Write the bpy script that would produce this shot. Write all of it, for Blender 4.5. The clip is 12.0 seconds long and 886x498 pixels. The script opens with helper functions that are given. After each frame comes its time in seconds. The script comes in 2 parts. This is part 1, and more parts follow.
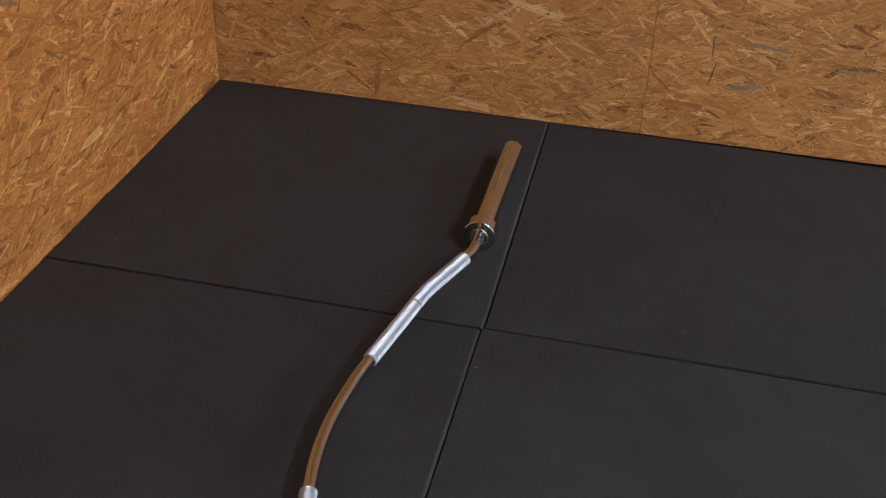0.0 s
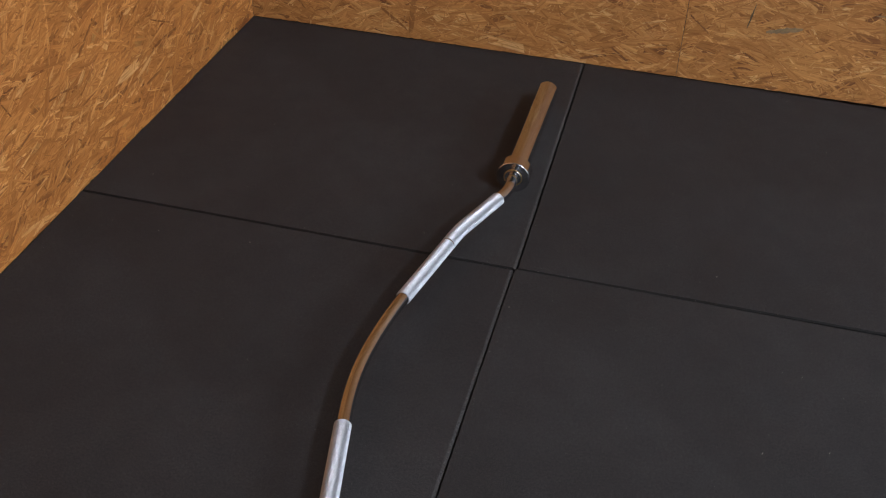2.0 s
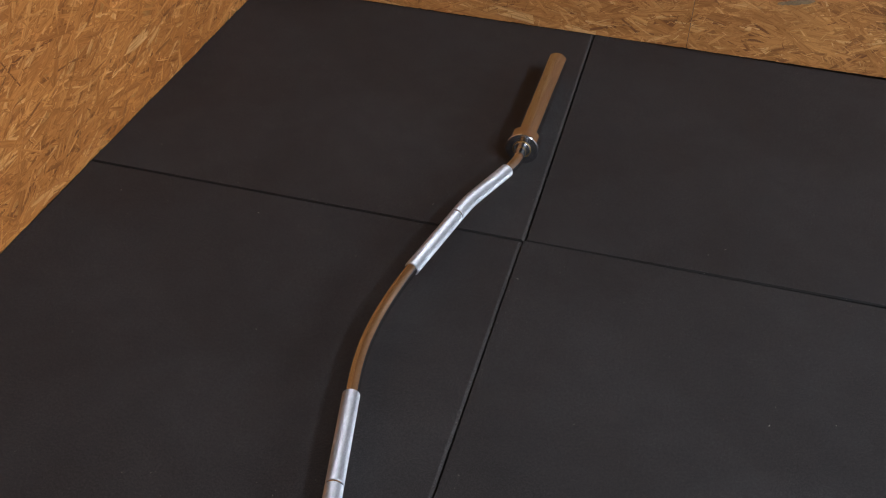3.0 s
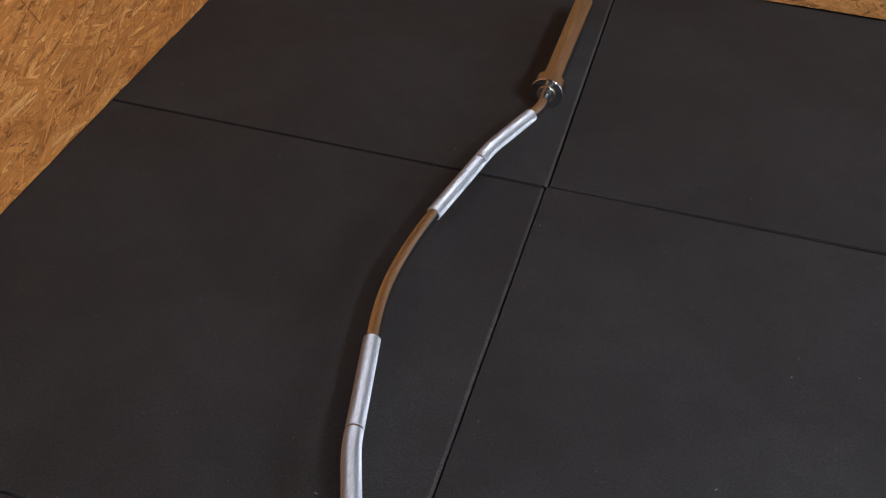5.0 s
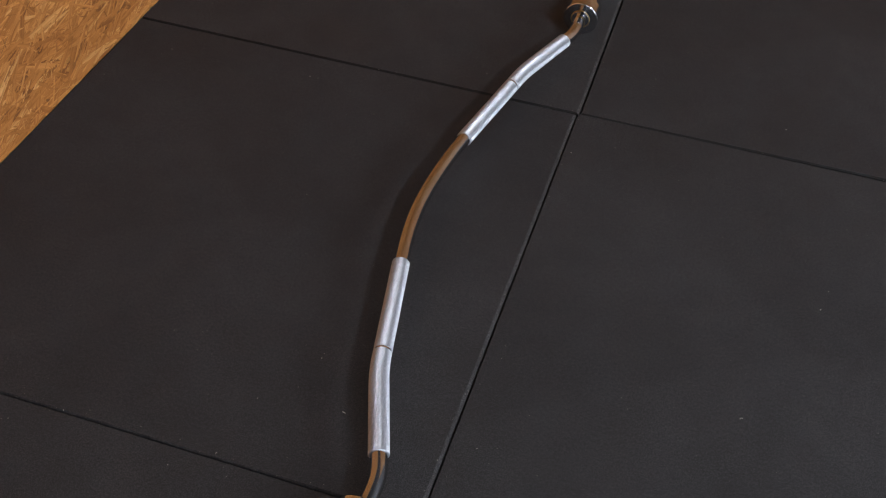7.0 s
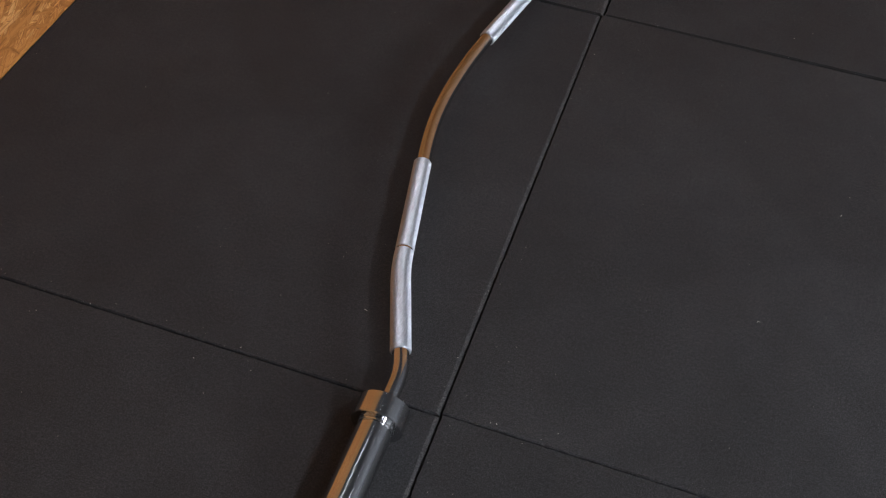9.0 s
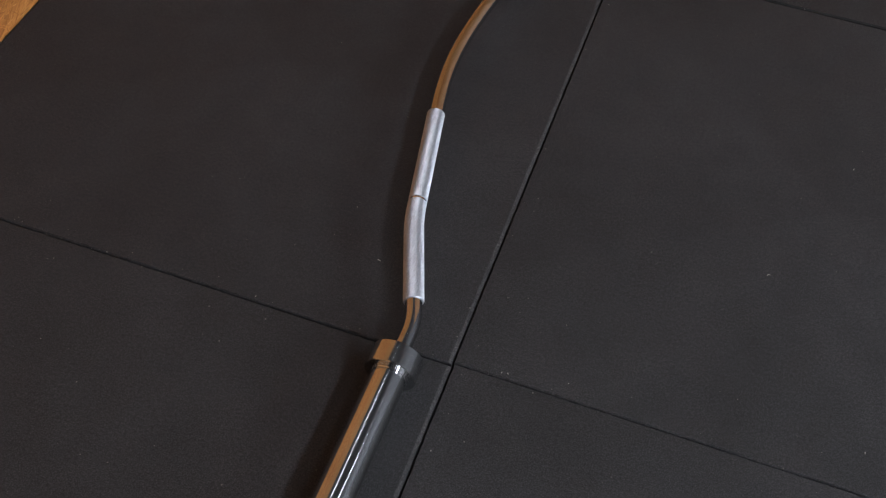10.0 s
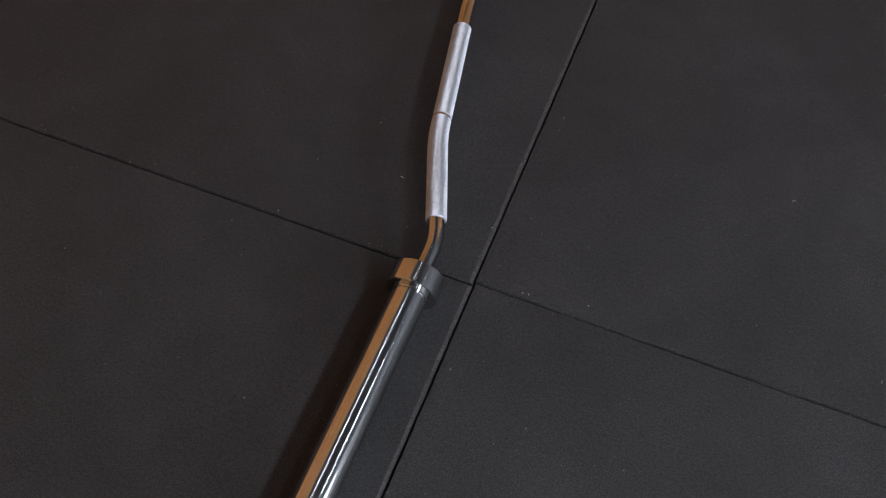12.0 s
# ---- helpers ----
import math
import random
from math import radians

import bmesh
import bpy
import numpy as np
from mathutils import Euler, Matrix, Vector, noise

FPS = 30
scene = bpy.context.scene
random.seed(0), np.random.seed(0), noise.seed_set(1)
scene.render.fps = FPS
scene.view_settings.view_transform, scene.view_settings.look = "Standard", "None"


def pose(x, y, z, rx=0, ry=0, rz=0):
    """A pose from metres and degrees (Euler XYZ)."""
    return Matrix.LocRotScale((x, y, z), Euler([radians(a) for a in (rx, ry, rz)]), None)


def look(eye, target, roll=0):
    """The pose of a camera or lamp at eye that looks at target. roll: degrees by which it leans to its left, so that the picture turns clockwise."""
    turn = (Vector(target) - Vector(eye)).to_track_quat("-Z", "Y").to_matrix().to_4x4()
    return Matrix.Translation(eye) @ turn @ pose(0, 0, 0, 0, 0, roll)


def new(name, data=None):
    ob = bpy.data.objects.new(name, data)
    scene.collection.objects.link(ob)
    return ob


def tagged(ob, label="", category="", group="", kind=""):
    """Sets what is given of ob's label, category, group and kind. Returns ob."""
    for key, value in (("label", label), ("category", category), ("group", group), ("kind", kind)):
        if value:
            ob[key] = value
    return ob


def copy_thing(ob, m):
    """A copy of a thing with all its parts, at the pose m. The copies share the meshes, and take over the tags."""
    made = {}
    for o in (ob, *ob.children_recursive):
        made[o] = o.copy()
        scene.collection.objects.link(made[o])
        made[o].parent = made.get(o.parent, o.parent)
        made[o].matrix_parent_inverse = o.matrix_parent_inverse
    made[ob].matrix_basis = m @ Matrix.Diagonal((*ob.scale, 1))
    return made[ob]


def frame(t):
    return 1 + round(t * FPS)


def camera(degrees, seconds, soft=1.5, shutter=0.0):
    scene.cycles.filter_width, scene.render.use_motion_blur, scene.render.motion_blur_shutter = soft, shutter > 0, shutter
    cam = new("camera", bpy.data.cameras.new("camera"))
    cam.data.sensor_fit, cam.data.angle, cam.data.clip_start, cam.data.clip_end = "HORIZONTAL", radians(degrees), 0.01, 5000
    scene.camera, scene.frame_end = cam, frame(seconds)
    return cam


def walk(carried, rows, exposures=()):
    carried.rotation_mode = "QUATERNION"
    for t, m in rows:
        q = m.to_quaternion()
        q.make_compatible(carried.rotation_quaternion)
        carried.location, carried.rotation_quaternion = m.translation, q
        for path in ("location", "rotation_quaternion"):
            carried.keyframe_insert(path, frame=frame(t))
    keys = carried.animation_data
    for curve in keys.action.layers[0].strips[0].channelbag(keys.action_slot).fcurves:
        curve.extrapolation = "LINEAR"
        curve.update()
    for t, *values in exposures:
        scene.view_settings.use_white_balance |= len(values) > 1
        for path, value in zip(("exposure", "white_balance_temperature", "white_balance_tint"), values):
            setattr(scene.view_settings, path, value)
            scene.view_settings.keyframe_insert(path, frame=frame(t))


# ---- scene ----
# seconds, eye x y z, turn x y z in degrees
PATH = [
    (0, 1.2809, -2.7620, 1.3675, 56.656, -1.818, 12.944),
    (0.5, 1.2701, -2.7684, 1.3644, 55.888, -1.873, 13.330),
    (1, 1.2660, -2.7723, 1.3629, 55.109, -1.859, 13.858),
    (1.5, 1.2660, -2.7740, 1.3633, 54.369, -1.836, 14.254),
    (2, 1.2644, -2.7751, 1.3639, 53.561, -1.894, 14.612),
    (2.5, 1.2623, -2.7771, 1.3631, 52.841, -1.930, 14.827),
    (3, 1.2623, -2.7782, 1.3630, 52.069, -1.885, 15.081),
    (5, 1.2504, -2.7660, 1.3550, 49.016, -1.914, 16.320),
    (5.5, 1.2470, -2.7665, 1.3524, 48.127, -1.885, 16.789),
    (6, 1.2424, -2.7677, 1.3489, 47.179, -1.925, 17.301),
    (6.5, 1.2423, -2.7680, 1.3485, 46.210, -1.888, 17.766),
    (7, 1.2411, -2.7718, 1.3474, 45.152, -1.916, 18.041),
    (9, 1.2271, -2.7873, 1.3462, 40.061, -2.040, 19.008),
    (9.5, 1.2226, -2.7925, 1.3506, 38.750, -2.027, 19.269),
    (10, 1.2219, -2.7927, 1.3592, 37.231, -1.929, 19.633),
    (10.5, 1.2210, -2.7891, 1.3675, 35.713, -1.822, 20.024),
    (11, 1.2166, -2.7859, 1.3679, 34.211, -1.786, 20.354),
    (11.5, 1.2107, -2.7827, 1.3685, 32.950, -1.843, 20.737),
    (12, 1.2039, -2.7743, 1.3700, 31.933, -1.990, 21.234),
]
EXPOSURE = 1.04
cam = camera(44.94, 12.0, soft=1.2)
walk(cam, [(t, pose(x, y, z, rx, ry, rz)) for t, x, y, z, rx, ry, rz in PATH], ((0.0, EXPOSURE), (12.0, EXPOSURE)))

# ---- world and large lights ----
ROOM_X, ROOM_Y, ROOM_Z = 7.1, -8.0, 4.0      # the room reaches from the corner at the origin to here
WIN_Y0, WIN_Y1, WIN_Z0, WIN_Z1 = -4.7, -0.5, 1.7, 3.0
BOARD_TOP = 2.44                              # the strand boards end here, plain paint above

world = bpy.data.worlds.new("world")
scene.world = world
world.use_nodes = True
sky = world.node_tree.nodes.new("ShaderNodeTexSky")
sky.sky_type, sky.sun_disc = "NISHITA", False
sky.sun_elevation, sky.sun_rotation = radians(35), radians(200)
world.node_tree.links.new(sky.outputs[0], world.node_tree.nodes["Background"].inputs[0])
world.node_tree.nodes["Background"].inputs[1].default_value = 0.1

window_light = bpy.data.lights.new("window_daylight", "AREA")
window_light.shape, window_light.size, window_light.size_y = "RECTANGLE", WIN_Y1 - WIN_Y0 - 0.1, WIN_Z1 - WIN_Z0 - 0.1
window_light.energy, window_light.color = 105.0, (0.80, 0.91, 1.0)
window_daylight = new("window_daylight", window_light)
window_daylight.matrix_world = look((ROOM_X + 0.06, (WIN_Y0 + WIN_Y1) / 2, (WIN_Z0 + WIN_Z1) / 2), (0, (WIN_Y0 + WIN_Y1) / 2, (WIN_Z0 + WIN_Z1) / 2))
PANEL_STRENGTH, STRIP_STRENGTH, FAR_STRIP_STRENGTH = 19.0, 11.0, 24.0


# ---- materials ----
class Nodes:
    """Short hand for a node material."""

    def __init__(self, name, rough=0.5, metal=0.0):
        self.mat = bpy.data.materials.new(name)
        self.mat.use_nodes = True
        self.tree = self.mat.node_tree
        self.bsdf = self.tree.nodes["Principled BSDF"]
        self.bsdf.inputs["Roughness"].default_value = rough
        self.bsdf.inputs["Metallic"].default_value = metal

    def add(self, kind, **settings):
        node = self.tree.nodes.new(kind)
        for key, value in settings.items():
            if key in node.inputs:
                node.inputs[key].default_value = value
            else:
                setattr(node, key, value)
        return node

    def link(self, a, b):
        self.tree.links.new(a, b)

    def coords(self, output="Object", scale=(1, 1, 1)):
        tc = self.add("ShaderNodeTexCoord")
        mp = self.add("ShaderNodeMapping")
        mp.inputs["Scale"].default_value = scale
        self.link(tc.outputs[output], mp.inputs["Vector"])
        return mp.outputs["Vector"]

    def noise(self, vector, scale, detail=3.0, rough=0.5):
        n = self.add("ShaderNodeTexNoise")
        n.inputs["Scale"].default_value, n.inputs["Detail"].default_value, n.inputs["Roughness"].default_value = scale, detail, rough
        self.link(vector, n.inputs["Vector"])
        return n.outputs["Fac"]

    def ramp(self, fac, stops):
        r = self.add("ShaderNodeValToRGB")
        el = r.color_ramp.elements
        while len(el) < len(stops):
            el.new(0.5)
        for e, (at, colour) in zip(el, stops):
            e.position, e.color = at, (*colour, 1) if len(colour) == 3 else colour
        self.link(fac, r.inputs["Fac"])
        return r.outputs["Color"]

    def math(self, op, a, b=None, c=None):
        m = self.add("ShaderNodeMath", operation=op)
        for i, v in enumerate((a, b, c)):
            if v is None:
                continue
            if isinstance(v, (int, float)):
                m.inputs[i].default_value = v
            else:
                self.link(v, m.inputs[i])
        return m.outputs[0]

    def mix(self, kind, fac, a, b):
        m = self.add("ShaderNodeMix", data_type="RGBA", blend_type=kind)
        for i, v in ((0, fac), (6, a), (7, b)):
            if isinstance(v, (int, float)):
                m.inputs[i].default_value = v
            elif isinstance(v, tuple):
                m.inputs[i].default_value = (*v, 1)
            else:
                self.link(v, m.inputs[i])
        return m.outputs[2]

    def bump(self, height, distance, strength=1.0):
        b = self.add("ShaderNodeBump")
        b.inputs["Distance"].default_value, b.inputs["Strength"].default_value = distance, strength
        self.link(height, b.inputs["Height"])
        self.link(b.outputs["Normal"], self.bsdf.inputs["Normal"])

    def colour(self, value):
        if isinstance(value, tuple):
            self.bsdf.inputs["Base Color"].default_value = (*value, 1)
        else:
            self.link(value, self.bsdf.inputs["Base Color"])

    def rough(self, value):
        self.link(value, self.bsdf.inputs["Roughness"])


def rubber_material(name="black_rubber", wear_tone=1.0):
    n = Nodes(name, 0.6)
    v = n.coords("Object")
    info = n.add("ShaderNodeObjectInfo")
    grain = n.noise(v, 560, 5, 0.8)
    fine = n.noise(v, 1300, 2, 0.6)
    cloud = n.noise(v, 3.2, 5, 0.6)
    dust = n.noise(v, 14, 6, 0.7)
    base = n.ramp(grain, [(0.39, (0.0092, 0.0093, 0.0097)), (0.5, (0.0258, 0.0259, 0.0270)), (0.59, (0.0558, 0.0558, 0.0580))])
    base = n.mix("MULTIPLY", 0.75, base, n.ramp(cloud, [(0.3, (0.72, 0.72, 0.72)), (0.7, (1.25, 1.24, 1.22))]))
    coarse = n.noise(v, 190, 3, 0.7)
    base = n.mix("MULTIPLY", 0.6, base, n.ramp(coarse, [(0.36, (0.65, 0.635, 0.65)), (0.64, (1.50, 1.45, 1.50))]))
    base = n.mix("MULTIPLY", 0.55, base, n.ramp(dust, [(0.35, (0.8, 0.8, 0.8)), (0.75, (1.3, 1.29, 1.27))]))
    base = n.mix("MULTIPLY", 0.5, base, n.ramp(info.outputs["Random"], [(0.0, (0.85, 0.85, 0.86)), (1.0, (1.12, 1.12, 1.1))]))
    if wear_tone != 1.0:
        base = n.mix("MULTIPLY", 1.0, base, (wear_tone, wear_tone * 0.97, wear_tone * 0.94))
    n.colour(base)
    n.rough(n.ramp(cloud, [(0.2, (0.58, 0.58, 0.58)), (0.8, (0.72, 0.72, 0.72))]))
    n.bsdf.inputs["Specular IOR Level"].default_value = 0.27
    patch = n.noise(v, 7.0, 3, 0.6)
    patch = n.ramp(patch, [(0.38, (0.3, 0.3, 0.3)), (0.62, (1.0, 1.0, 1.0))])
    n.bump(n.math("MULTIPLY", n.math("ADD", grain, n.math("MULTIPLY", fine, 0.7)), patch), 0.0005, 0.55)
    return n.mat


def strand_material(name, tint):
    n = Nodes(name, 0.55)
    geo = n.add("ShaderNodeNewGeometry")
    rnd = geo.outputs["Random Per Island"]
    uv = n.coords("UV", (1, 1, 1))
    stretched = n.add("ShaderNodeMapping")
    stretched.inputs["Scale"].default_value = (11, 230, 1)
    n.link(uv, stretched.inputs["Vector"])
    shift = n.add("ShaderNodeVectorMath", operation="ADD")
    n.link(stretched.outputs["Vector"], shift.inputs[0])
    n.link(n.math("MULTIPLY", rnd, 917.0), shift.inputs[1])
    grain = n.noise(shift.outputs["Vector"], 1.0, 4, 0.65)
    blot = n.noise(n.coords("Object"), 5.0, 4, 0.6)
    base = n.ramp(rnd, [(0.0, (0.23, 0.083, 0.023)), (0.08, (0.43, 0.165, 0.042)), (0.35, (0.53, 0.220, 0.057)),
                        (0.7, (0.60, 0.258, 0.070)), (0.9, (0.71, 0.345, 0.109)), (1.0, (0.80, 0.455, 0.185))])
    base = n.mix("MULTIPLY", 1.0, base, tint)
    base = n.mix("MULTIPLY", 1.0, base, n.ramp(grain, [(0.34, (0.66, 0.57, 0.48)), (0.48, (0.96, 0.95, 0.93)), (0.64, (1.15, 1.18, 1.22))]))
    base = n.mix("MULTIPLY", 0.6, base, n.ramp(blot, [(0.35, (0.80, 0.75, 0.70)), (0.65, (1.12, 1.12, 1.1))]))
    n.colour(base)
    n.rough(n.ramp(grain, [(0.2, (0.62, 0.62, 0.62)), (0.8, (0.45, 0.45, 0.45))]))
    n.bump(grain, 0.0004, 0.6)
    return n.mat


def board_material():
    n = Nodes("pressed_board", 0.6)
    v = n.coords("Object")
    a = n.noise(v, 22, 6, 0.7)
    b = n.noise(v, 160, 4, 0.7)
    base = n.ramp(a, [(0.3, (0.33, 0.13, 0.036)), (0.5, (0.48, 0.22, 0.062)), (0.7, (0.6, 0.3, 0.10))])
    base = n.mix("MULTIPLY", 0.7, base, n.ramp(b, [(0.3, (0.6, 0.55, 0.5)), (0.7, (1.15, 1.15, 1.15))]))
    n.colour(base)
    n.bump(b, 0.001, 0.5)
    return n.mat


def chrome_material(name, rough, tint=(0.63, 0.635, 0.645)):
    n = Nodes(name, rough, 1.0)
    v = n.coords("Object")
    smear = n.noise(v, 26, 4, 0.6)
    scratch = n.noise(n.coords("Object", (900, 14, 900)), 1.0, 3, 0.6)
    n.colour(n.mix("MULTIPLY", 0.35, tint, n.ramp(smear, [(0.3, (0.86, 0.85, 0.84)), (0.7, (1, 1, 1))])))
    n.rough(n.math("ADD", n.math("MULTIPLY", smear, 0.08), rough - 0.04))
    n.bump(scratch, 0.00002, 0.12)
    return n.mat


def knurl_material():
    n = Nodes("knurled_chrome", 0.5, 0.85)
    wear_tone = n.noise(n.coords("Object"), 60, 4, 0.65)
    streak = n.noise(n.coords("Object", (900, 60, 900)), 1.0, 4, 0.7)
    base = n.mix("MULTIPLY", 0.6, (0.59, 0.61, 0.65), n.ramp(wear_tone, [(0.3, (0.78, 0.77, 0.77)), (0.65, (1, 1, 1))]))
    n.colour(n.mix("MULTIPLY", 1.0, base, n.ramp(streak, [(0.36, (0.80, 0.80, 0.81)), (0.64, (1.08, 1.08, 1.08))])))
    n.rough(n.ramp(streak, [(0.35, (0.46, 0.46, 0.46)), (0.65, (0.36, 0.36, 0.36))]))
    return n.mat


def plain_material(name, colour, rough=0.6, metal=0.0, grain=60.0, depth=0.12):
    n = Nodes(name, rough, metal)
    v = n.coords("Object")
    a = n.noise(v, grain, 5, 0.65)
    b = n.noise(v, grain / 18, 4, 0.6)
    lo, hi = 1 - depth, 1 + depth
    base = n.mix("MULTIPLY", 1.0, colour, n.ramp(a, [(0.3, (lo, lo, lo)), (0.7, (hi, hi, hi))]))
    n.colour(n.mix("MULTIPLY", 1.0, base, n.ramp(b, [(0.3, (lo, lo, lo)), (0.7, (hi, hi, hi))])))
    n.bump(a, 0.0006, 0.4)
    return n.mat


def glow_material(name, colour, strength):
    n = Nodes(name, 0.4)
    n.colour((0.9, 0.9, 0.9))
    n.bsdf.inputs["Emission Color"].default_value = (*colour, 1)
    n.bsdf.inputs["Emission Strength"].default_value = strength
    return n.mat


RUBBER = rubber_material()
# paler rim: dusty wear plus the light on the bevel, put into the colour
RUBBER_WORN_LIT = rubber_material("dusty_lit_rubber_rim", 1.5)
# darkened copy of the rubber: shade of the mat joint painted in
RUBBER_JOINT_SHADE = rubber_material("joint_shade_rubber_rim", 0.22)
STRAND = strand_material("wood_strand", (0.90, 0.97, 1.08))
STRAND_RED = strand_material("reddish_wood_strand", (0.90, 0.825, 0.745))
BOARD = board_material()
CHROME = chrome_material("polished_chrome", 0.115)
SHAFT_CHROME = chrome_material("satin_shaft_chrome", 0.14, (0.55, 0.56, 0.58))
CHROME_DARK = chrome_material("collar_chrome", 0.14, (0.60, 0.60, 0.61))
KNURL = knurl_material()
BRASS = plain_material("dull_brass", (0.55, 0.36, 0.14), 0.35, 1.0, 90, 0.1)
SLAB = plain_material("dark_subfloor", (0.035, 0.034, 0.034), 0.85, 0.0, 40)
PLASTER = plain_material("ceiling_paint", (0.07, 0.07, 0.075), 0.8, 0.0, 30, 0.05)
PALE_PAINT = plain_material("pale_wall_paint", (0.70, 0.72, 0.74), 0.7, 0.0, 30, 0.06)
ZINC = plain_material("zinc_screw", (0.55, 0.55, 0.56), 0.45, 0.7)
KNOT = plain_material("dark_knot", (0.03, 0.018, 0.01), 0.7)
GREY_SCUFF = plain_material("grey_paint_scuff", (0.26, 0.180, 0.105), 0.6, 0.0, 120, 0.25)
DARK_SCUFF = plain_material("dark_rubber_scuff", (0.16, 0.11, 0.06), 0.7, 0.0, 120, 0.3)
OLIVE_STAIN = plain_material("olive_stain", (0.25, 0.125, 0.042), 0.6, 0.0, 90, 0.3)
DUST = plain_material("pale_dust", (0.34, 0.32, 0.29), 0.8)
WHITE_STEEL = plain_material("white_steel", (0.75, 0.75, 0.74), 0.4, 0.0, 30, 0.04)
PANEL = glow_material("lit_panel", (0.87, 0.90, 1.0), PANEL_STRENGTH)
STRIP = glow_material("lit_strip", (0.90, 0.93, 1.0), STRIP_STRENGTH)
FAR_STRIP = glow_material("bright_lit_strip", (0.85, 0.93, 1.0), FAR_STRIP_STRENGTH)


# ---- mesh helpers ----
def part(name, bm, material, parent=None, label="", smooth=False):
    """Links a bmesh as one mesh object, under parent where one is given."""
    me = bpy.data.meshes.new(name)
    bm.to_mesh(me)
    bm.free()
    me.materials.append(material)
    if smooth:
        me.polygons.foreach_set("use_smooth", [True] * len(me.polygons))
    ob = new(name, me)
    ob.parent = parent
    return tagged(ob, label)


def box(bm, x0, x1, y0, y1, z0, z1):
    vs = bmesh.ops.create_cube(bm, size=1.0)["verts"]
    for v in vs:
        v.co = Vector((x0 if v.co.x < 0 else x1, y0 if v.co.y < 0 else y1, z0 if v.co.z < 0 else z1))
    return vs


def boxes(*dims, bevel=0.0):
    bm = bmesh.new()
    for d in dims:
        box(bm, *d)
    if bevel:
        bmesh.ops.bevel(bm, geom=bm.edges[:], offset=bevel, segments=2, affect="EDGES")
    return bm


def tube(centres, radii, sides=40, caps=True):
    """A round bar along the centres, which lie in one level plane, with the radius at each; UVs in metres along and round."""
    bm = bmesh.new()
    uv = bm.loops.layers.uv.new("UVMap")
    rings, along = [], [0.0]
    for i, c in enumerate(centres):
        a, b = centres[max(i - 1, 0)], centres[min(i + 1, len(centres) - 1)]
        way = (b - a).normalized()
        side = way.cross(Vector((0, 0, 1))).normalized()
        up = side.cross(way)
        rings.append([bm.verts.new(c + radii[i] * (math.cos(w) * side + math.sin(w) * up)) for w in (2 * math.pi * k / sides for k in range(sides))])
        if i:
            along.append(along[-1] + (c - centres[i - 1]).length)
    for i in range(len(rings) - 1):
        for k in range(sides):
            j = (k + 1) % sides
            f = bm.faces.new((rings[i][k], rings[i][j], rings[i + 1][j], rings[i + 1][k]))
            f.smooth = True
            girth = 2 * math.pi * 0.015 / sides
            for lp, (u, v) in zip(f.loops, ((along[i], k), (along[i], k + 1), (along[i + 1], k + 1), (along[i + 1], k))):
                lp[uv].uv = (u, v * girth)
    if caps:
        bm.faces.new(rings[0][::-1])
        bm.faces.new(rings[-1])
    bmesh.ops.recalc_face_normals(bm, faces=bm.faces[:])
    return bm


# ---- the structure ----
floor = tagged(part("floor", boxes((-0.2, ROOM_X + 0.2, ROOM_Y - 0.2, 0.25, -0.2, -0.0305)), SLAB), "dark level sub-floor under the rubber mats", "floor", kind="structure")
ceiling = tagged(part("ceiling", boxes((-0.2, ROOM_X + 0.2, ROOM_Y - 0.2, 0.25, ROOM_Z, ROOM_Z + 0.15)), PLASTER), "plain dark grey painted ceiling", "ceiling", kind="structure")
wall_back = tagged(part("wall_back", boxes((-0.2, ROOM_X + 0.2, 0.09, 0.25, -0.0305, ROOM_Z)), PLASTER), "dark grey back wall partly clad in strand board", "wall", kind="structure")
wall_left = tagged(part("wall_left", boxes((-0.2, -0.0185, ROOM_Y, 0.09, -0.0305, ROOM_Z)), PLASTER), "dark grey side wall clad in orange-brown strand board", "wall", kind="structure")
wall_front = tagged(part("wall_front", boxes((-0.2, ROOM_X + 0.2, ROOM_Y - 0.2, ROOM_Y, -0.0305, ROOM_Z)), PLASTER), "plain dark grey wall closing the room", "wall", kind="structure")
wall_right = tagged(part("wall_right", boxes(
    (ROOM_X, ROOM_X + 0.2, ROOM_Y, WIN_Y0, -0.0305, ROOM_Z), (ROOM_X, ROOM_X + 0.2, WIN_Y1, 0.09, -0.0305, ROOM_Z),
    (ROOM_X, ROOM_X + 0.2, WIN_Y0, WIN_Y1, -0.0305, WIN_Z0), (ROOM_X, ROOM_X + 0.2, WIN_Y0, WIN_Y1, WIN_Z1, ROOM_Z)), PALE_PAINT),
    "white painted wall with a wide window opening", "wall", kind="structure")

window_1 = tagged(new("window_1"), "wide window with a white frame", "window", kind="structure")
for y0, y1, z0, z1 in ((WIN_Y0, WIN_Y1, WIN_Z0, WIN_Z0 + 0.05), (WIN_Y0, WIN_Y1, WIN_Z1 - 0.05, WIN_Z1), (WIN_Y0, WIN_Y0 + 0.05, WIN_Z0 + 0.05, WIN_Z1 - 0.05),
                       (WIN_Y1 - 0.05, WIN_Y1, WIN_Z0 + 0.05, WIN_Z1 - 0.05), ((WIN_Y0 + WIN_Y1) / 2 - 0.03, (WIN_Y0 + WIN_Y1) / 2 + 0.03, WIN_Z0 + 0.05, WIN_Z1 - 0.05)):
    part("frame_bar", boxes((ROOM_X + 0.004, ROOM_X + 0.05, y0, y1, z0, z1)), WHITE_STEEL, window_1)


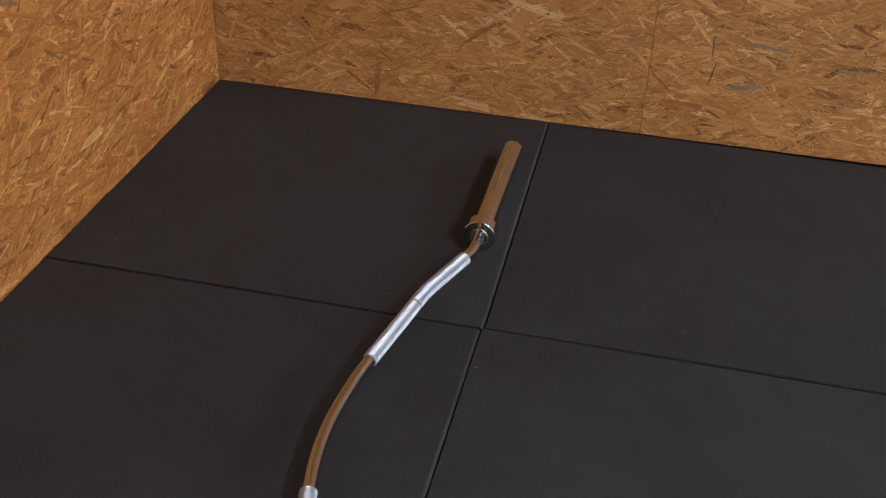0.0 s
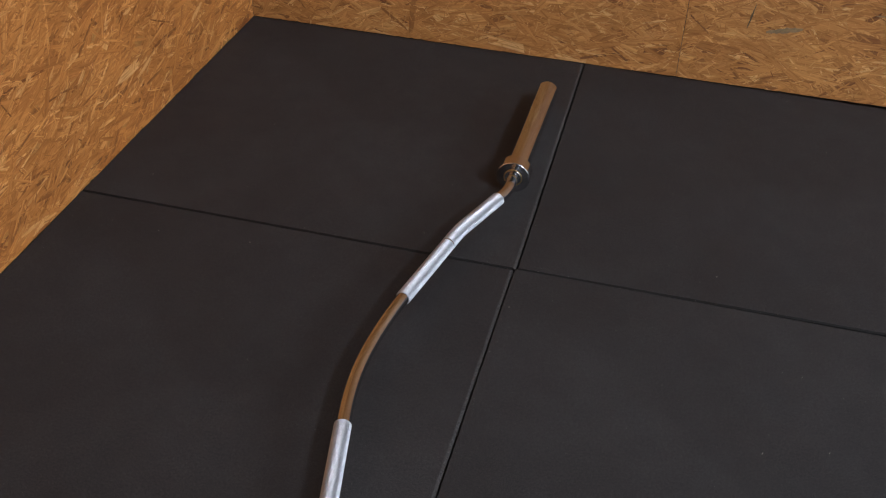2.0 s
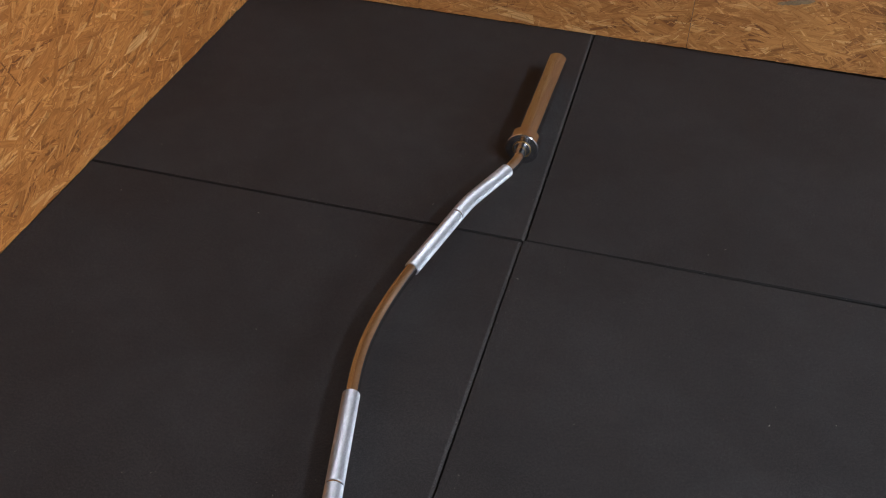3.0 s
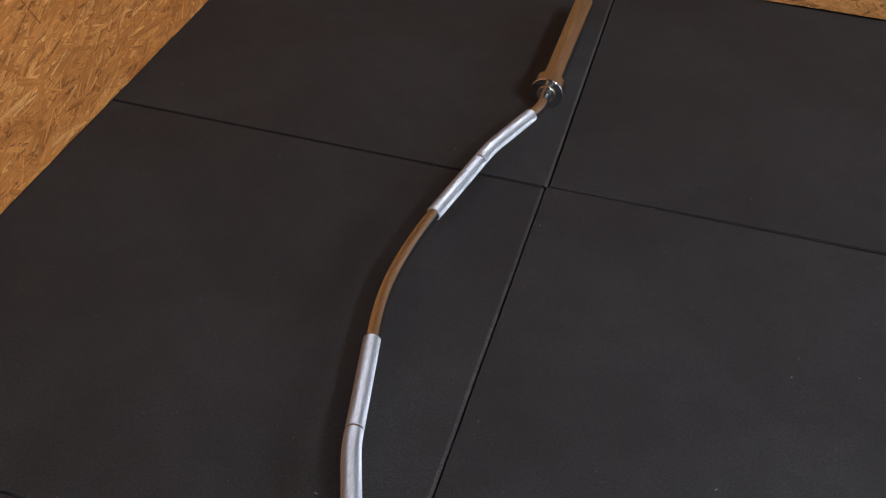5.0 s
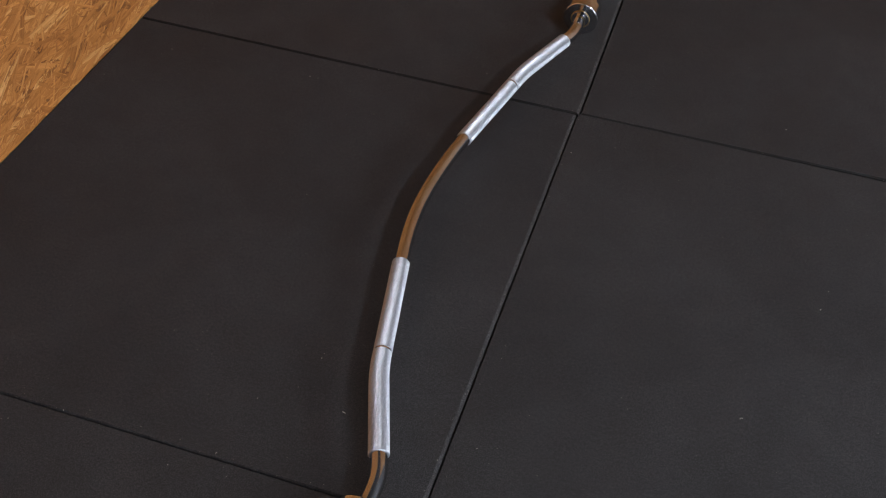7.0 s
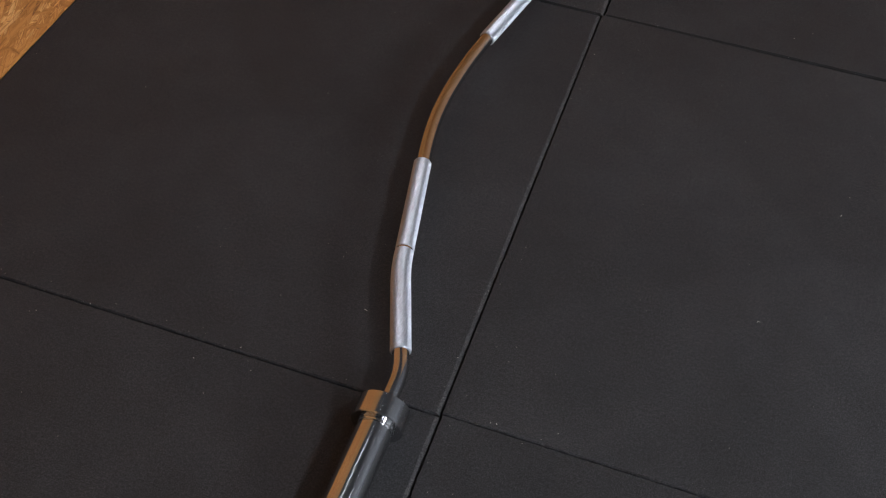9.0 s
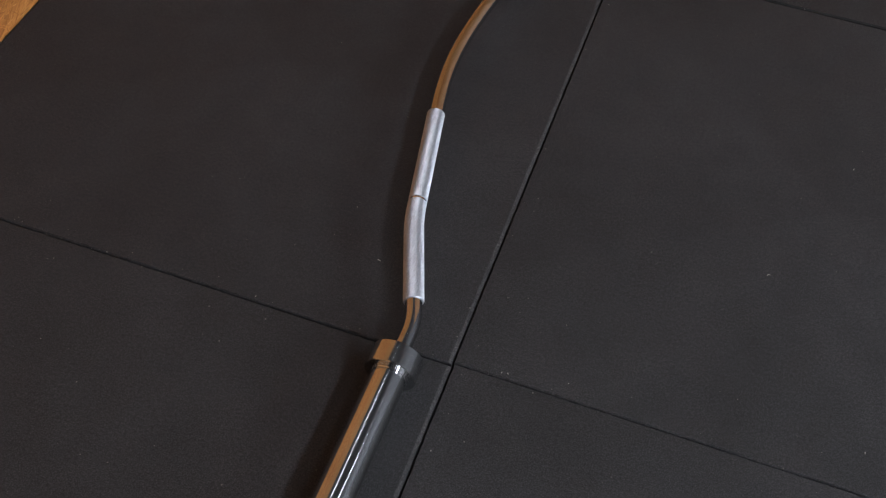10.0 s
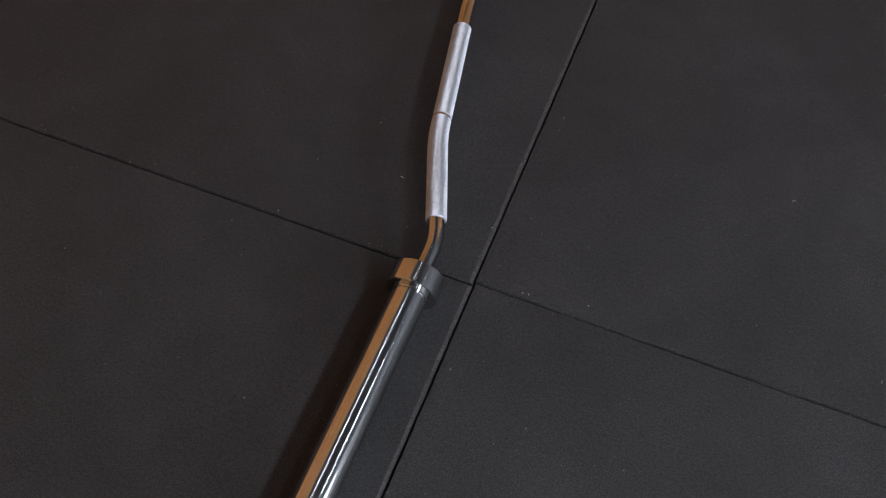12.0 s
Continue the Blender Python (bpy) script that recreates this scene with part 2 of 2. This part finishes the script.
# ---- strand boards ----
def strands(name, width, height, seed, parent, spread=0.48, lean=0.0, material=STRAND):
    """Pressed wood strands over a rectangle in the plane y = 0, facing -y: one mesh of separate flakes."""
    rng = np.random.default_rng(seed)
    verts, faces, uvs = [], [], []
    area = width * height

    def lay(count, long_lo, long_hi, wide_lo, wide_hi, deep_lo, deep_hi, turn):
        for i in range(count):
            long = rng.uniform(long_lo, long_hi)
            wide = rng.uniform(wide_lo, wide_hi) * (0.6 + 0.4 * rng.random())
            cx, cz = rng.uniform(0, width), rng.uniform(0, height)
            a = rng.normal(lean, turn)
            ca, sa = math.cos(a), math.sin(a)
            depth = deep_lo + (deep_hi - deep_lo) * i / count
            tilt, roll = rng.normal(0, 0.0006), rng.normal(0, 0.0004)
            skew1, skew2 = rng.normal(0, 0.5, 2) * wide
            taper = rng.uniform(0.35, 1.0, 2)
            outline = [(-long / 2 + skew1, -wide / 2 * taper[0]), (-long / 5, -wide / 2 * rng.uniform(0.85, 1.1)), (long / 5, -wide / 2 * rng.uniform(0.85, 1.1)), (long / 2 + skew2, -wide / 2 * taper[1]),
                       (long / 2 - skew2, wide / 2 * taper[1]), (long / 6, wide / 2 * rng.uniform(0.85, 1.1)), (-long / 4, wide / 2 * rng.uniform(0.85, 1.1)), (-long / 2 - skew1, wide / 2 * taper[0])]
            base = len(verts)
            for u, v in outline:
                x, z = cx + u * ca - v * sa, cz + u * sa + v * ca
                x, z = min(max(x, 0.0), width), min(max(z, rng.uniform(-0.0008, 0.0)), height)
                verts.append((x, -depth - tilt * u / long - roll * v / wide, z))
            faces.append(tuple(range(base, base + 8)))
            uvs.extend(outline)

    lay(int(area * 1600), 0.07, 0.16, 0.012, 0.038, 0.0003, 0.0009, spread)
    lay(int(area * 1900), 0.03, 0.11, 0.003, 0.014, 0.0008, 0.0015, spread)
    lay(int(area * 200), 0.08, 0.16, 0.014, 0.030, 0.0010, 0.0015, spread)
    lay(int(area * 4200), 0.007, 0.032, 0.0009, 0.0032, 0.0012, 0.0020, spread * 1.5)
    me = bpy.data.meshes.new(name)
    me.from_pydata(verts, [], faces)
    layer = me.uv_layers.new(name="UVMap")
    layer.data.foreach_set("uv", np.array(uvs, dtype=np.float32).ravel())
    me.materials.append(material)
    ob = new(name, me)
    ob.parent = parent
    return tagged(ob, "pressed wood strands in mixed browns", kind="stuff")


def osb_panel(width, height, parent, m, seed, flaked, spread=0.48, lean=0.0, material=STRAND):
    """A strand board 18 mm thick; its face lies in its own plane y = 0 and looks along -y. flaked: the height that carries loose strands."""
    ob = part("osb_panel", boxes((0.0003, width - 0.0003, 0.0, 0.018, 0.0, height), bevel=0.0006), BOARD, parent)
    ob.matrix_basis = m
    if flaked:
        strands("strands", width - 0.0010, flaked, seed, ob, spread, lean, material).location.x = 0.0005
    return ob


SEAM_X = 1.2575
BASE = 0.0006
osb_panel(SEAM_X, BOARD_TOP, wall_back, pose(0.0, 0.0, BASE), 11, 1.0)
osb_panel(1.25, BOARD_TOP, wall_back, pose(SEAM_X + 0.0008, 0.0, BASE), 12, 1.0)
# the side wall, from a thin open gap in the corner towards the camera
osb_panel(2.497, BOARD_TOP, wall_left, pose(0.0, -2.5, BASE, 0, 0, 90), 21, 1.15, 0.5, 0.2, STRAND_RED)
for i in (1, 2):
    osb_panel(2.5, BOARD_TOP, wall_left, pose(0.0, -2.5 - 2.501 * i, BASE, 0, 0, 90), 21 + i, 0)


# ---- rubber mats ----
def mat_mesh(seed, rim_front=0.002, rim_back=0.0015, back=0.0, front=0.0, toned_rims=False, lean_right=0.0, lean_left=0.0, left=0.4988, thick=0.030):
    """A one-metre mat round its own centre, top at z = 0: worn rim, wider on the +x side. back, front: how far those edges run in towards +x; lean_right, lean_left: how far the side edges run out towards -y."""
    rng = np.random.default_rng(seed)
    bm = bmesh.new()
    count = 160
    # half size and rim width on the sides -y, +x, +y, -x
    half = (0.4993, 0.4986, 0.4987, left)
    rim = (rim_front, 0.0062, rim_back, 0.0010)

    def loop(share, z, rough):
        pts = []
        for side in range(4):
            for k in range(count):
                s = -1 + 2 * k / count
                x, y = ((s, -1), (1, s), (-s, 1), (-1, -s))[side]
                x *= (half[1] - rim[1] * share) if x > 0 else (half[3] - rim[3] * share)
                y *= (half[2] - rim[2] * share) if y > 0 else (half[0] - rim[0] * share)
                p = Vector((x, y, 0)) * 70 + Vector((seed * 7.1, share * 3, 0))
                jog = (noise.noise(p) * rough + rng.normal(0, rough * 0.5)) * (1.8 if side == 3 else 1.0)
                x, y = x + (jog if side % 2 else 0), y + (0 if side % 2 else jog)
                y += -back * (x + 0.5) * (y + 0.5) + front * (x + 0.5) * (0.5 - y)
                x += (lean_right * (x + 0.5) + lean_left * (0.5 - x)) * (0.5 - y)
                pts.append(bm.verts.new((x, y, z + rng.normal(0, rough * 0.2))))
        return pts

    rings = [loop(0, -thick, 0.0), loop(0, -0.0055, 0.0006), loop(0.15, -0.0022, 0.0006), loop(1.0, 0.0, 0.0004)]
    n = len(rings[0])
    for a, b in zip(rings, rings[1:]):
        for k in range(n):
            f = bm.faces.new((a[k], a[(k + 1) % n], b[(k + 1) % n], b[k]))
            if b is rings[-1] and count <= k < 2 * count:       # the open +x rim: scuffed, and paler for the light it catches
                f.material_index = 1
            if toned_rims and b is rings[-1] and 2 * count <= k < 3 * count:      # so is the rim along the back wall, dust and painted light
                f.material_index = 1
            if toned_rims and k < count:                             # front edge coloured near black, standing in for the joint's shade
                f.material_index = 2
    inner = [bm.verts.new((v.co.x * 0.985, v.co.y * 0.985, 0.0)) for v in rings[-1]]
    for k in range(n):
        bm.faces.new((rings[-1][k], rings[-1][(k + 1) % n], inner[(k + 1) % n], inner[k]))
    bm.faces.new(inner)
    bm.faces.new(rings[0][::-1])
    me = bpy.data.meshes.new("rubber_mat")
    bm.to_mesh(me)
    bm.free()
    me.materials.append(RUBBER)
    me.materials.append(RUBBER_WORN_LIT)
    me.materials.append(RUBBER_JOINT_SHADE)
    return me


# the rims of each row of mats, front and back
RIMS = ((0.0038, 0.006), (0.002, 0.0015), (0.002, 0.0015), (0.002, 0.0015))
MAT_MESHES = [mat_mesh(s, *RIMS[s // 2], toned_rims=s < 2, lean_right=0.0055 if s == 0 else 0.0, left=0.4988 if s % 2 else 0.5008) for s in range(8)]
SHORT_MAT = mat_mesh(9, *RIMS[0], back=0.012, front=0.008, toned_rims=True, lean_left=0.0055)     # cut a little askew, it leaves a gap along the back wall
JOINT_X = 1.003
# small shifts and turns (metres, degrees) of the mats, by column and row
NUDGE = {(0, 0): (-0.001, 0.0, 0.0), (1, 0): (0.0, 0.0018, 0.0), (0, 1): (0.0, -0.001, 0.0), (1, 1): (-0.0002, 0.0033, 0.0), (0, 2): (0.0012, -0.002, 0.0), (1, 2): (0.0012, 0.0033, 0.0)}
for col in range(3):
    for row in range(4):
        dx, dy, turn = NUDGE.get((col, row), (0, 0, 0))
        ob = new("rubber_mat", SHORT_MAT if (col, row) == (1, 0) else MAT_MESHES[row * 2 + min(col, 1)])
        ob.matrix_world = pose(JOINT_X - 0.5 + col + dx, -0.5 - row + dy, 0.0, 0, 0, turn)
        tagged(ob, "black fine-grained rubber gym mat with slightly worn edges", "floor mat", "rubber mats of the gym floor")


# ---- the curl bar ----
COLLAR_R, SLEEVE_R, SHAFT_R, GRIP_R = 0.0387, 0.0262, 0.0130, 0.0152
HALF, COLLAR_AT = 1.108, 0.662


def slope(s):
    """How steeply the bent shaft runs at the distance s from its middle."""
    def step(a, b):
        w = min(max((s - a) / (b - a), 0.0), 1.0)
        return w * w * (3 - 2 * w)
    rise = 0.196 * min(s / 0.17, 1.0)
    return (rise + 0.165 * step(0.385, 0.455)) * (1 - step(0.572, 0.632))


STEP = 0.0025
OFFSET = {}
total = 0.0
for i in range(int(0.66 / STEP), -1, -1):
    OFFSET[i] = total
    total -= slope((i - 0.5) * STEP) * STEP if i else 0.0


def centre(s):
    """The shaft's middle line in the bar's own axes: the sleeves along y, the bend towards -x."""
    f = min(abs(s), 0.6575) / STEP
    i = int(f)
    d = OFFSET[i] + (OFFSET[min(i + 1, max(OFFSET))] - OFFSET[i]) * (f - i)
    return Vector((d * (1.022 - 0.022 * math.tanh(s / 0.08)), s, 0.0))


def shaft_piece(name, s0, s1, radius, material, parent, label="", sides=40):
    count = max(int(abs(s1 - s0) / 0.006), 4)
    ss = [s0 + (s1 - s0) * k / count for k in range(count + 1)]
    cs, rs = [centre(s) for s in ss], [radius] * (count + 1)
    return part(name, tube(cs, rs, sides), material, parent, label)


def turned(name, profile, material, parent, label="", sides=64):
    """A turned piece round the y axis: profile of (y, radius)."""
    bm = bmesh.new()
    turns = [2 * math.pi * k / sides for k in range(sides)]
    rings = [[bm.verts.new((r * math.cos(w), y, r * math.sin(w))) for w in turns] for y, r in profile]
    for a, b in zip(rings, rings[1:]):
        for k in range(sides):
            j = (k + 1) % sides
            bm.faces.new((a[k], b[k], b[j], a[j])).smooth = True
    bm.faces.new(rings[0])
    bm.faces.new(rings[-1][::-1])
    bmesh.ops.recalc_face_normals(bm, faces=bm.faces[:])
    for edge in bm.edges:                       # the turned edges stay crisp
        if len(edge.link_faces) == 2 and edge.calc_face_angle() > radians(18):
            edge.smooth = False
    return part(name, bm, material, parent, label)


def knurled_grip(s0, s1, parent):
    """A grip cut all over with small four-sided pyramids, bare at its two narrow chamfers."""
    cols, pitch, cut = 106, 0.0009, 0.00058
    rows = int(abs(s1 - s0) / pitch)
    turns = np.arange(cols) * 2 * math.pi / cols
    ring = np.stack([np.cos(turns), np.zeros(cols), np.sin(turns)], 1)
    verts, faces = [], []
    for k in range(rows + 1):
        s = s0 + (s1 - s0) * k / rows
        mid, ahead = centre(s), centre(s + 0.002) - centre(s - 0.002)
        lean = ahead.x / ahead.y
        tip = ((np.arange(cols) + k) % 2 == 0)
        rad = GRIP_R - cut * ~tip
        if k in (0, rows):
            rad = np.full(cols, GRIP_R - 0.0012)
        band = ring * rad[:, None]
        band[:, 1] -= band[:, 0] * lean          # square to the bent shaft
        verts.append(band + np.array(mid))
    for k in range(rows):
        for j in range(cols):
            i = (j + 1) % cols
            a, b, c, d = k * cols + j, k * cols + i, (k + 1) * cols + i, (k + 1) * cols + j
            faces += [(a, b, d), (b, c, d)] if (j + k) % 2 == 0 else [(a, b, c), (a, c, d)]
    faces += [tuple(range(cols)), tuple(rows * cols + j for j in range(cols - 1, -1, -1))]
    if s1 > s0:
        faces = [f[::-1] for f in faces]
    me = bpy.data.meshes.new("grip")
    me.from_pydata(np.concatenate(verts).tolist(), [], faces)
    me.materials.append(KNURL)
    ob = new("grip", me)
    ob.parent = parent
    return tagged(ob, "bright knurled chrome grip")


curl_bar = tagged(new("curl_bar"), "long chrome bent weightlifting curl bar lying on black mats", "barbell")
curl_bar.matrix_world = pose(0.9346, -1.374, COLLAR_R + 0.0008, 0, 0, -0.28)
shaft_piece("shaft", -0.665, 0.665, SHAFT_R, SHAFT_CHROME, curl_bar, "smooth polished bent steel shaft")
GRIPS = {1: (0.167, 0.366, 0.566), -1: (0.190, 0.384, 0.568)}     # ends and split of the two grips on either side
for sign in (1, -1):
    inner, split, outer = GRIPS[sign]
    for s0, s1 in ((inner, split - 0.002), (split + 0.002, outer)):
        knurled_grip(sign * s0, sign * s1, curl_bar)
    shaft_piece("ring_groove", sign * (split - 0.0022), sign * (split + 0.0022), SHAFT_R + 0.0006, CHROME_DARK, curl_bar, "narrow plain groove between two grips")
    c = COLLAR_AT * sign
    collar = turned("collar", [(c, 0.0130), (c, (COLLAR_R - 0.0014)), (c + sign * 0.0012, COLLAR_R), (c + sign * 0.0348, COLLAR_R), (c + sign * 0.036, (COLLAR_R - 0.0014)), (c + sign * 0.036, 0.025)], CHROME_DARK, curl_bar, "chrome stop collar")
    turned("bushing", [(c - sign * 0.0015, 0.0128), (c - sign * 0.0015, 0.0185), (c - sign * 0.0009, 0.0192), (c + sign * 0.002, 0.0192)], CHROME, collar)
    turned("retaining_ring", [(c - sign * 0.0004, 0.0196), (c - sign * 0.0012, 0.0200), (c - sign * 0.0012, 0.0212), (c - sign * 0.0004, 0.0216)], BRASS, collar, "thin brass ring round the shaft")
    e = HALF * sign
    sleeve = turned("sleeve", [(c + sign * 0.032, SLEEVE_R + 0.0012), (c + sign * 0.0385, SLEEVE_R + 0.0012), (c + sign * 0.0395, SLEEVE_R), (e - sign * 0.003, SLEEVE_R), (e - sign * 0.0006, SLEEVE_R - 0.0018), (e, SLEEVE_R - 0.003)], CHROME, curl_bar, "long polished chrome loading sleeve")
    turned("end_cap", [(e - sign * 0.002, 0.0165), (e + sign * 0.0008, 0.0165), (e + sign * 0.0012, 0.0155)], CHROME_DARK, sleeve)


# ---- ceiling lights ----
def ceiling_light(x, y, glow, length=1.5):
    ob = tagged(new("ceiling_light"), "white tube light fixed under the ceiling, switched on", "ceiling light", "tube lights under the ceiling")
    ob.location = (x, y, ROOM_Z)
    part("housing", boxes((-0.045, 0.045, -length / 2, length / 2, -0.05, -0.001), bevel=0.006), WHITE_STEEL, ob)
    ys = [Vector((0, -length / 2 + 0.03 + (length - 0.06) * k / 8, -0.068)) for k in range(9)]
    part("tube", tube(ys, [0.013] * 9, 16), glow, ob, "glowing white tube")
    for s in (-1, 1):
        part("tube_holder", boxes((-0.014, 0.014, s * length / 2 - 0.016 * (1 + s), s * length / 2 + 0.016 * (1 - s), -0.085, -0.049)), WHITE_STEEL, ob)
    return ob


ceiling_light(0.77, -1.12, STRIP, 2.1)
ceiling_light(4.08, -1.05, FAR_STRIP, 1.9)


def light_panel(x, y, wide=0.5, long=1.74):
    """A flat square-edged light, its diffuser flush in a slim frame."""
    ob = tagged(new("panel_light"), "flat white panel light under the ceiling, switched on", "panel light", "panel lights under the ceiling")
    ob.location = (x, y, ROOM_Z)
    w, h = wide / 2, long / 2
    part("frame", boxes((-w, -w + 0.02, -h, h, -0.04, -0.002), (w - 0.02, w, -h, h, -0.04, -0.002), (-w + 0.02, w - 0.02, -h, -h + 0.02, -0.04, -0.002), (-w + 0.02, w - 0.02, h - 0.02, h, -0.04, -0.002)), WHITE_STEEL, ob)
    part("backing", boxes((-w + 0.02, w - 0.02, -h + 0.02, h - 0.02, -0.02, -0.002)), WHITE_STEEL, ob)
    part("diffuser", boxes((-w + 0.02, w - 0.02, -h + 0.02, h - 0.02, -0.036, -0.03)), PANEL, ob, "glowing white diffuser")
    return ob


for x, wide in ((3.0, 0.09), (4.75, 0.60)):     # a slim row and a broad row
    first = light_panel(x, -2.9, wide)
    for i in (1, 2):
        copy_thing(first, pose(x, -2.9 - 1.77 * i, ROOM_Z))


# ---- small things on the walls and the floor ----
def screw(x, z):
    ob = tagged(new("wall_screw"), "small zinc screw head sunk in the strand board", "screw", "screws in the strand board")
    ob.location = (x, -0.0022, z)
    bm = bmesh.new()
    bmesh.ops.create_cone(bm, cap_ends=True, segments=16, radius1=0.0042, radius2=0.0034, depth=0.0012, matrix=Matrix.Rotation(radians(90), 4, "X"))
    part("head", bm, ZINC, ob)
    part("slot", boxes((-0.0022, 0.0022, -0.00085, -0.0005, -0.0005, 0.0005), (-0.0005, 0.0005, -0.00085, -0.00055, -0.0022, 0.0022)), KNOT, ob)


for x, z in ((0.096, 0.073), (0.232, 0.204), (1.189, 0.226)):
    screw(x, z)


def flat_mark(name, x0, z0, x1, z1, wide, material, label, category, seed, turn=0):
    """A thin irregular smear on the back wall, from one end to the other; turn 90: on the side wall, x along y."""
    rng = np.random.default_rng(seed)
    a, b = Vector((x0, 0, z0)), Vector((x1, 0, z1))
    way = (b - a).normalized()
    side = Vector((-way.z, 0, way.x))
    bm = bmesh.new()
    top, low = [], []
    for k in range(15):
        f = k / 14
        w = wide / 2 * (math.sin(math.pi * min(max(f, 0.04), 0.96)) ** 0.4)
        p = a.lerp(b, f) + Vector((0, -0.0024, 0))
        top.append(bm.verts.new(p + side * w * rng.uniform(0.5, 1.1)))
        low.append(bm.verts.new(p - side * w * rng.uniform(0.5, 1.1)))
    for k in range(14):
        bm.faces.new((low[k], low[k + 1], top[k + 1], top[k]))
    res = bmesh.ops.extrude_face_region(bm, geom=bm.faces[:])
    bmesh.ops.translate(bm, vec=(0, 0.0006, 0), verts=[g for g in res["geom"] if isinstance(g, bmesh.types.BMVert)])
    bmesh.ops.recalc_face_normals(bm, faces=bm.faces[:])
    ob = tagged(part(name, bm, material), label, category)
    ob.matrix_world = pose(0, 0, 0, 0, 0, turn)
    return ob


flat_mark("paint_scuff", 1.496, 0.303, 1.621, 0.287, 0.010, GREY_SCUFF, "grey smear of paint on the strand board", "scuff mark", 1)
flat_mark("paint_scuff", 1.470, 0.166, 1.561, 0.187, 0.017, GREY_SCUFF, "grey smear of paint on the strand board", "scuff mark", 2)
flat_mark("paint_scuff", 1.730, 0.249, 1.845, 0.256, 0.006, GREY_SCUFF, "grey smear of paint on the strand board", "scuff mark", 3)
flat_mark("rubber_scuff", 1.414, 0.312, 1.419, 0.250, 0.0055, DARK_SCUFF, "dark upright rub mark on the strand board", "scuff mark", 4)
flat_mark("rubber_scuff", 1.431, 0.239, 1.419, 0.170, 0.0055, DARK_SCUFF, "dark upright rub mark on the strand board", "scuff mark", 5)
flat_mark("rubber_scuff", 1.205, 0.285, 1.222, 0.235, 0.006, GREY_SCUFF, "faint grey rub mark on the strand board", "scuff mark", 6)


flat_mark("board_stain", -0.860, 0.440, -0.815, 0.405, 0.010, OLIVE_STAIN, "olive-brown stain on the strand board", "stain", 7, 90)
flat_mark("board_stain", -0.985, 0.590, -0.925, 0.566, 0.018, OLIVE_STAIN, "olive-brown stain on the strand board", "stain", 8, 90)


def knot_hole(x, z, size):
    """A small dark pit in the back wall's board."""
    bm = bmesh.new()
    bmesh.ops.create_cone(bm, cap_ends=True, segments=9, radius1=size, radius2=size * 0.7, depth=0.0008, matrix=Matrix.Rotation(radians(90), 4, "X") @ Matrix.Diagonal((1.3, 0.8, 1, 1)))
    ob = tagged(part("knot_hole", bm, KNOT), "tiny dark pit in the strand board", "knot hole", "pits in the strand board")
    ob.location = (x, -0.0022, z)


for x, z, size in ((0.014, 0.082, 0.0035), (0.128, 0.098, 0.0025), (1.822, 0.200, 0.003), (0.030, 0.16, 0.0022)):
    knot_hole(x, z, size)


def dust_specks(count, seed):
    rng = np.random.default_rng(seed)
    verts, faces = [], []
    for _ in range(count):
        x, y = rng.uniform(0.02, 1.98), rng.uniform(-2.6, -0.02)
        if rng.random() < 0.2:      # crumbs gather along the joints
            if rng.random() < 0.6:
                y = -round(rng.uniform(0.6, 2.4)) + rng.normal(0.006, 0.008)
            else:
                x = JOINT_X + rng.normal(0.006, 0.008)
        r = 0.00025 + 0.0005 * rng.random() ** 3
        a, stretch = rng.uniform(0, math.pi), 1 + 4.0 * rng.random() ** 8
        base = len(verts)
        for k in range(5):
            w = 2 * math.pi * k / 5
            u, v = r * stretch * math.cos(w), r * math.sin(w)
            verts.append((x + u * math.cos(a) - v * math.sin(a), y + u * math.sin(a) + v * math.cos(a), 0.0004))
        verts.append((x, y, 0.0004 + r * 0.8))
        faces += [(base + k, base + (k + 1) % 5, base + 5) for k in range(5)]
    me = bpy.data.meshes.new("floor_dust")
    me.from_pydata(verts, [], faces)
    me.materials.append(DUST)
    return tagged(new("floor_dust", me), "tiny pale dust specks scattered on the black mats", "dust", kind="stuff")


dust_specks(1100, 5)
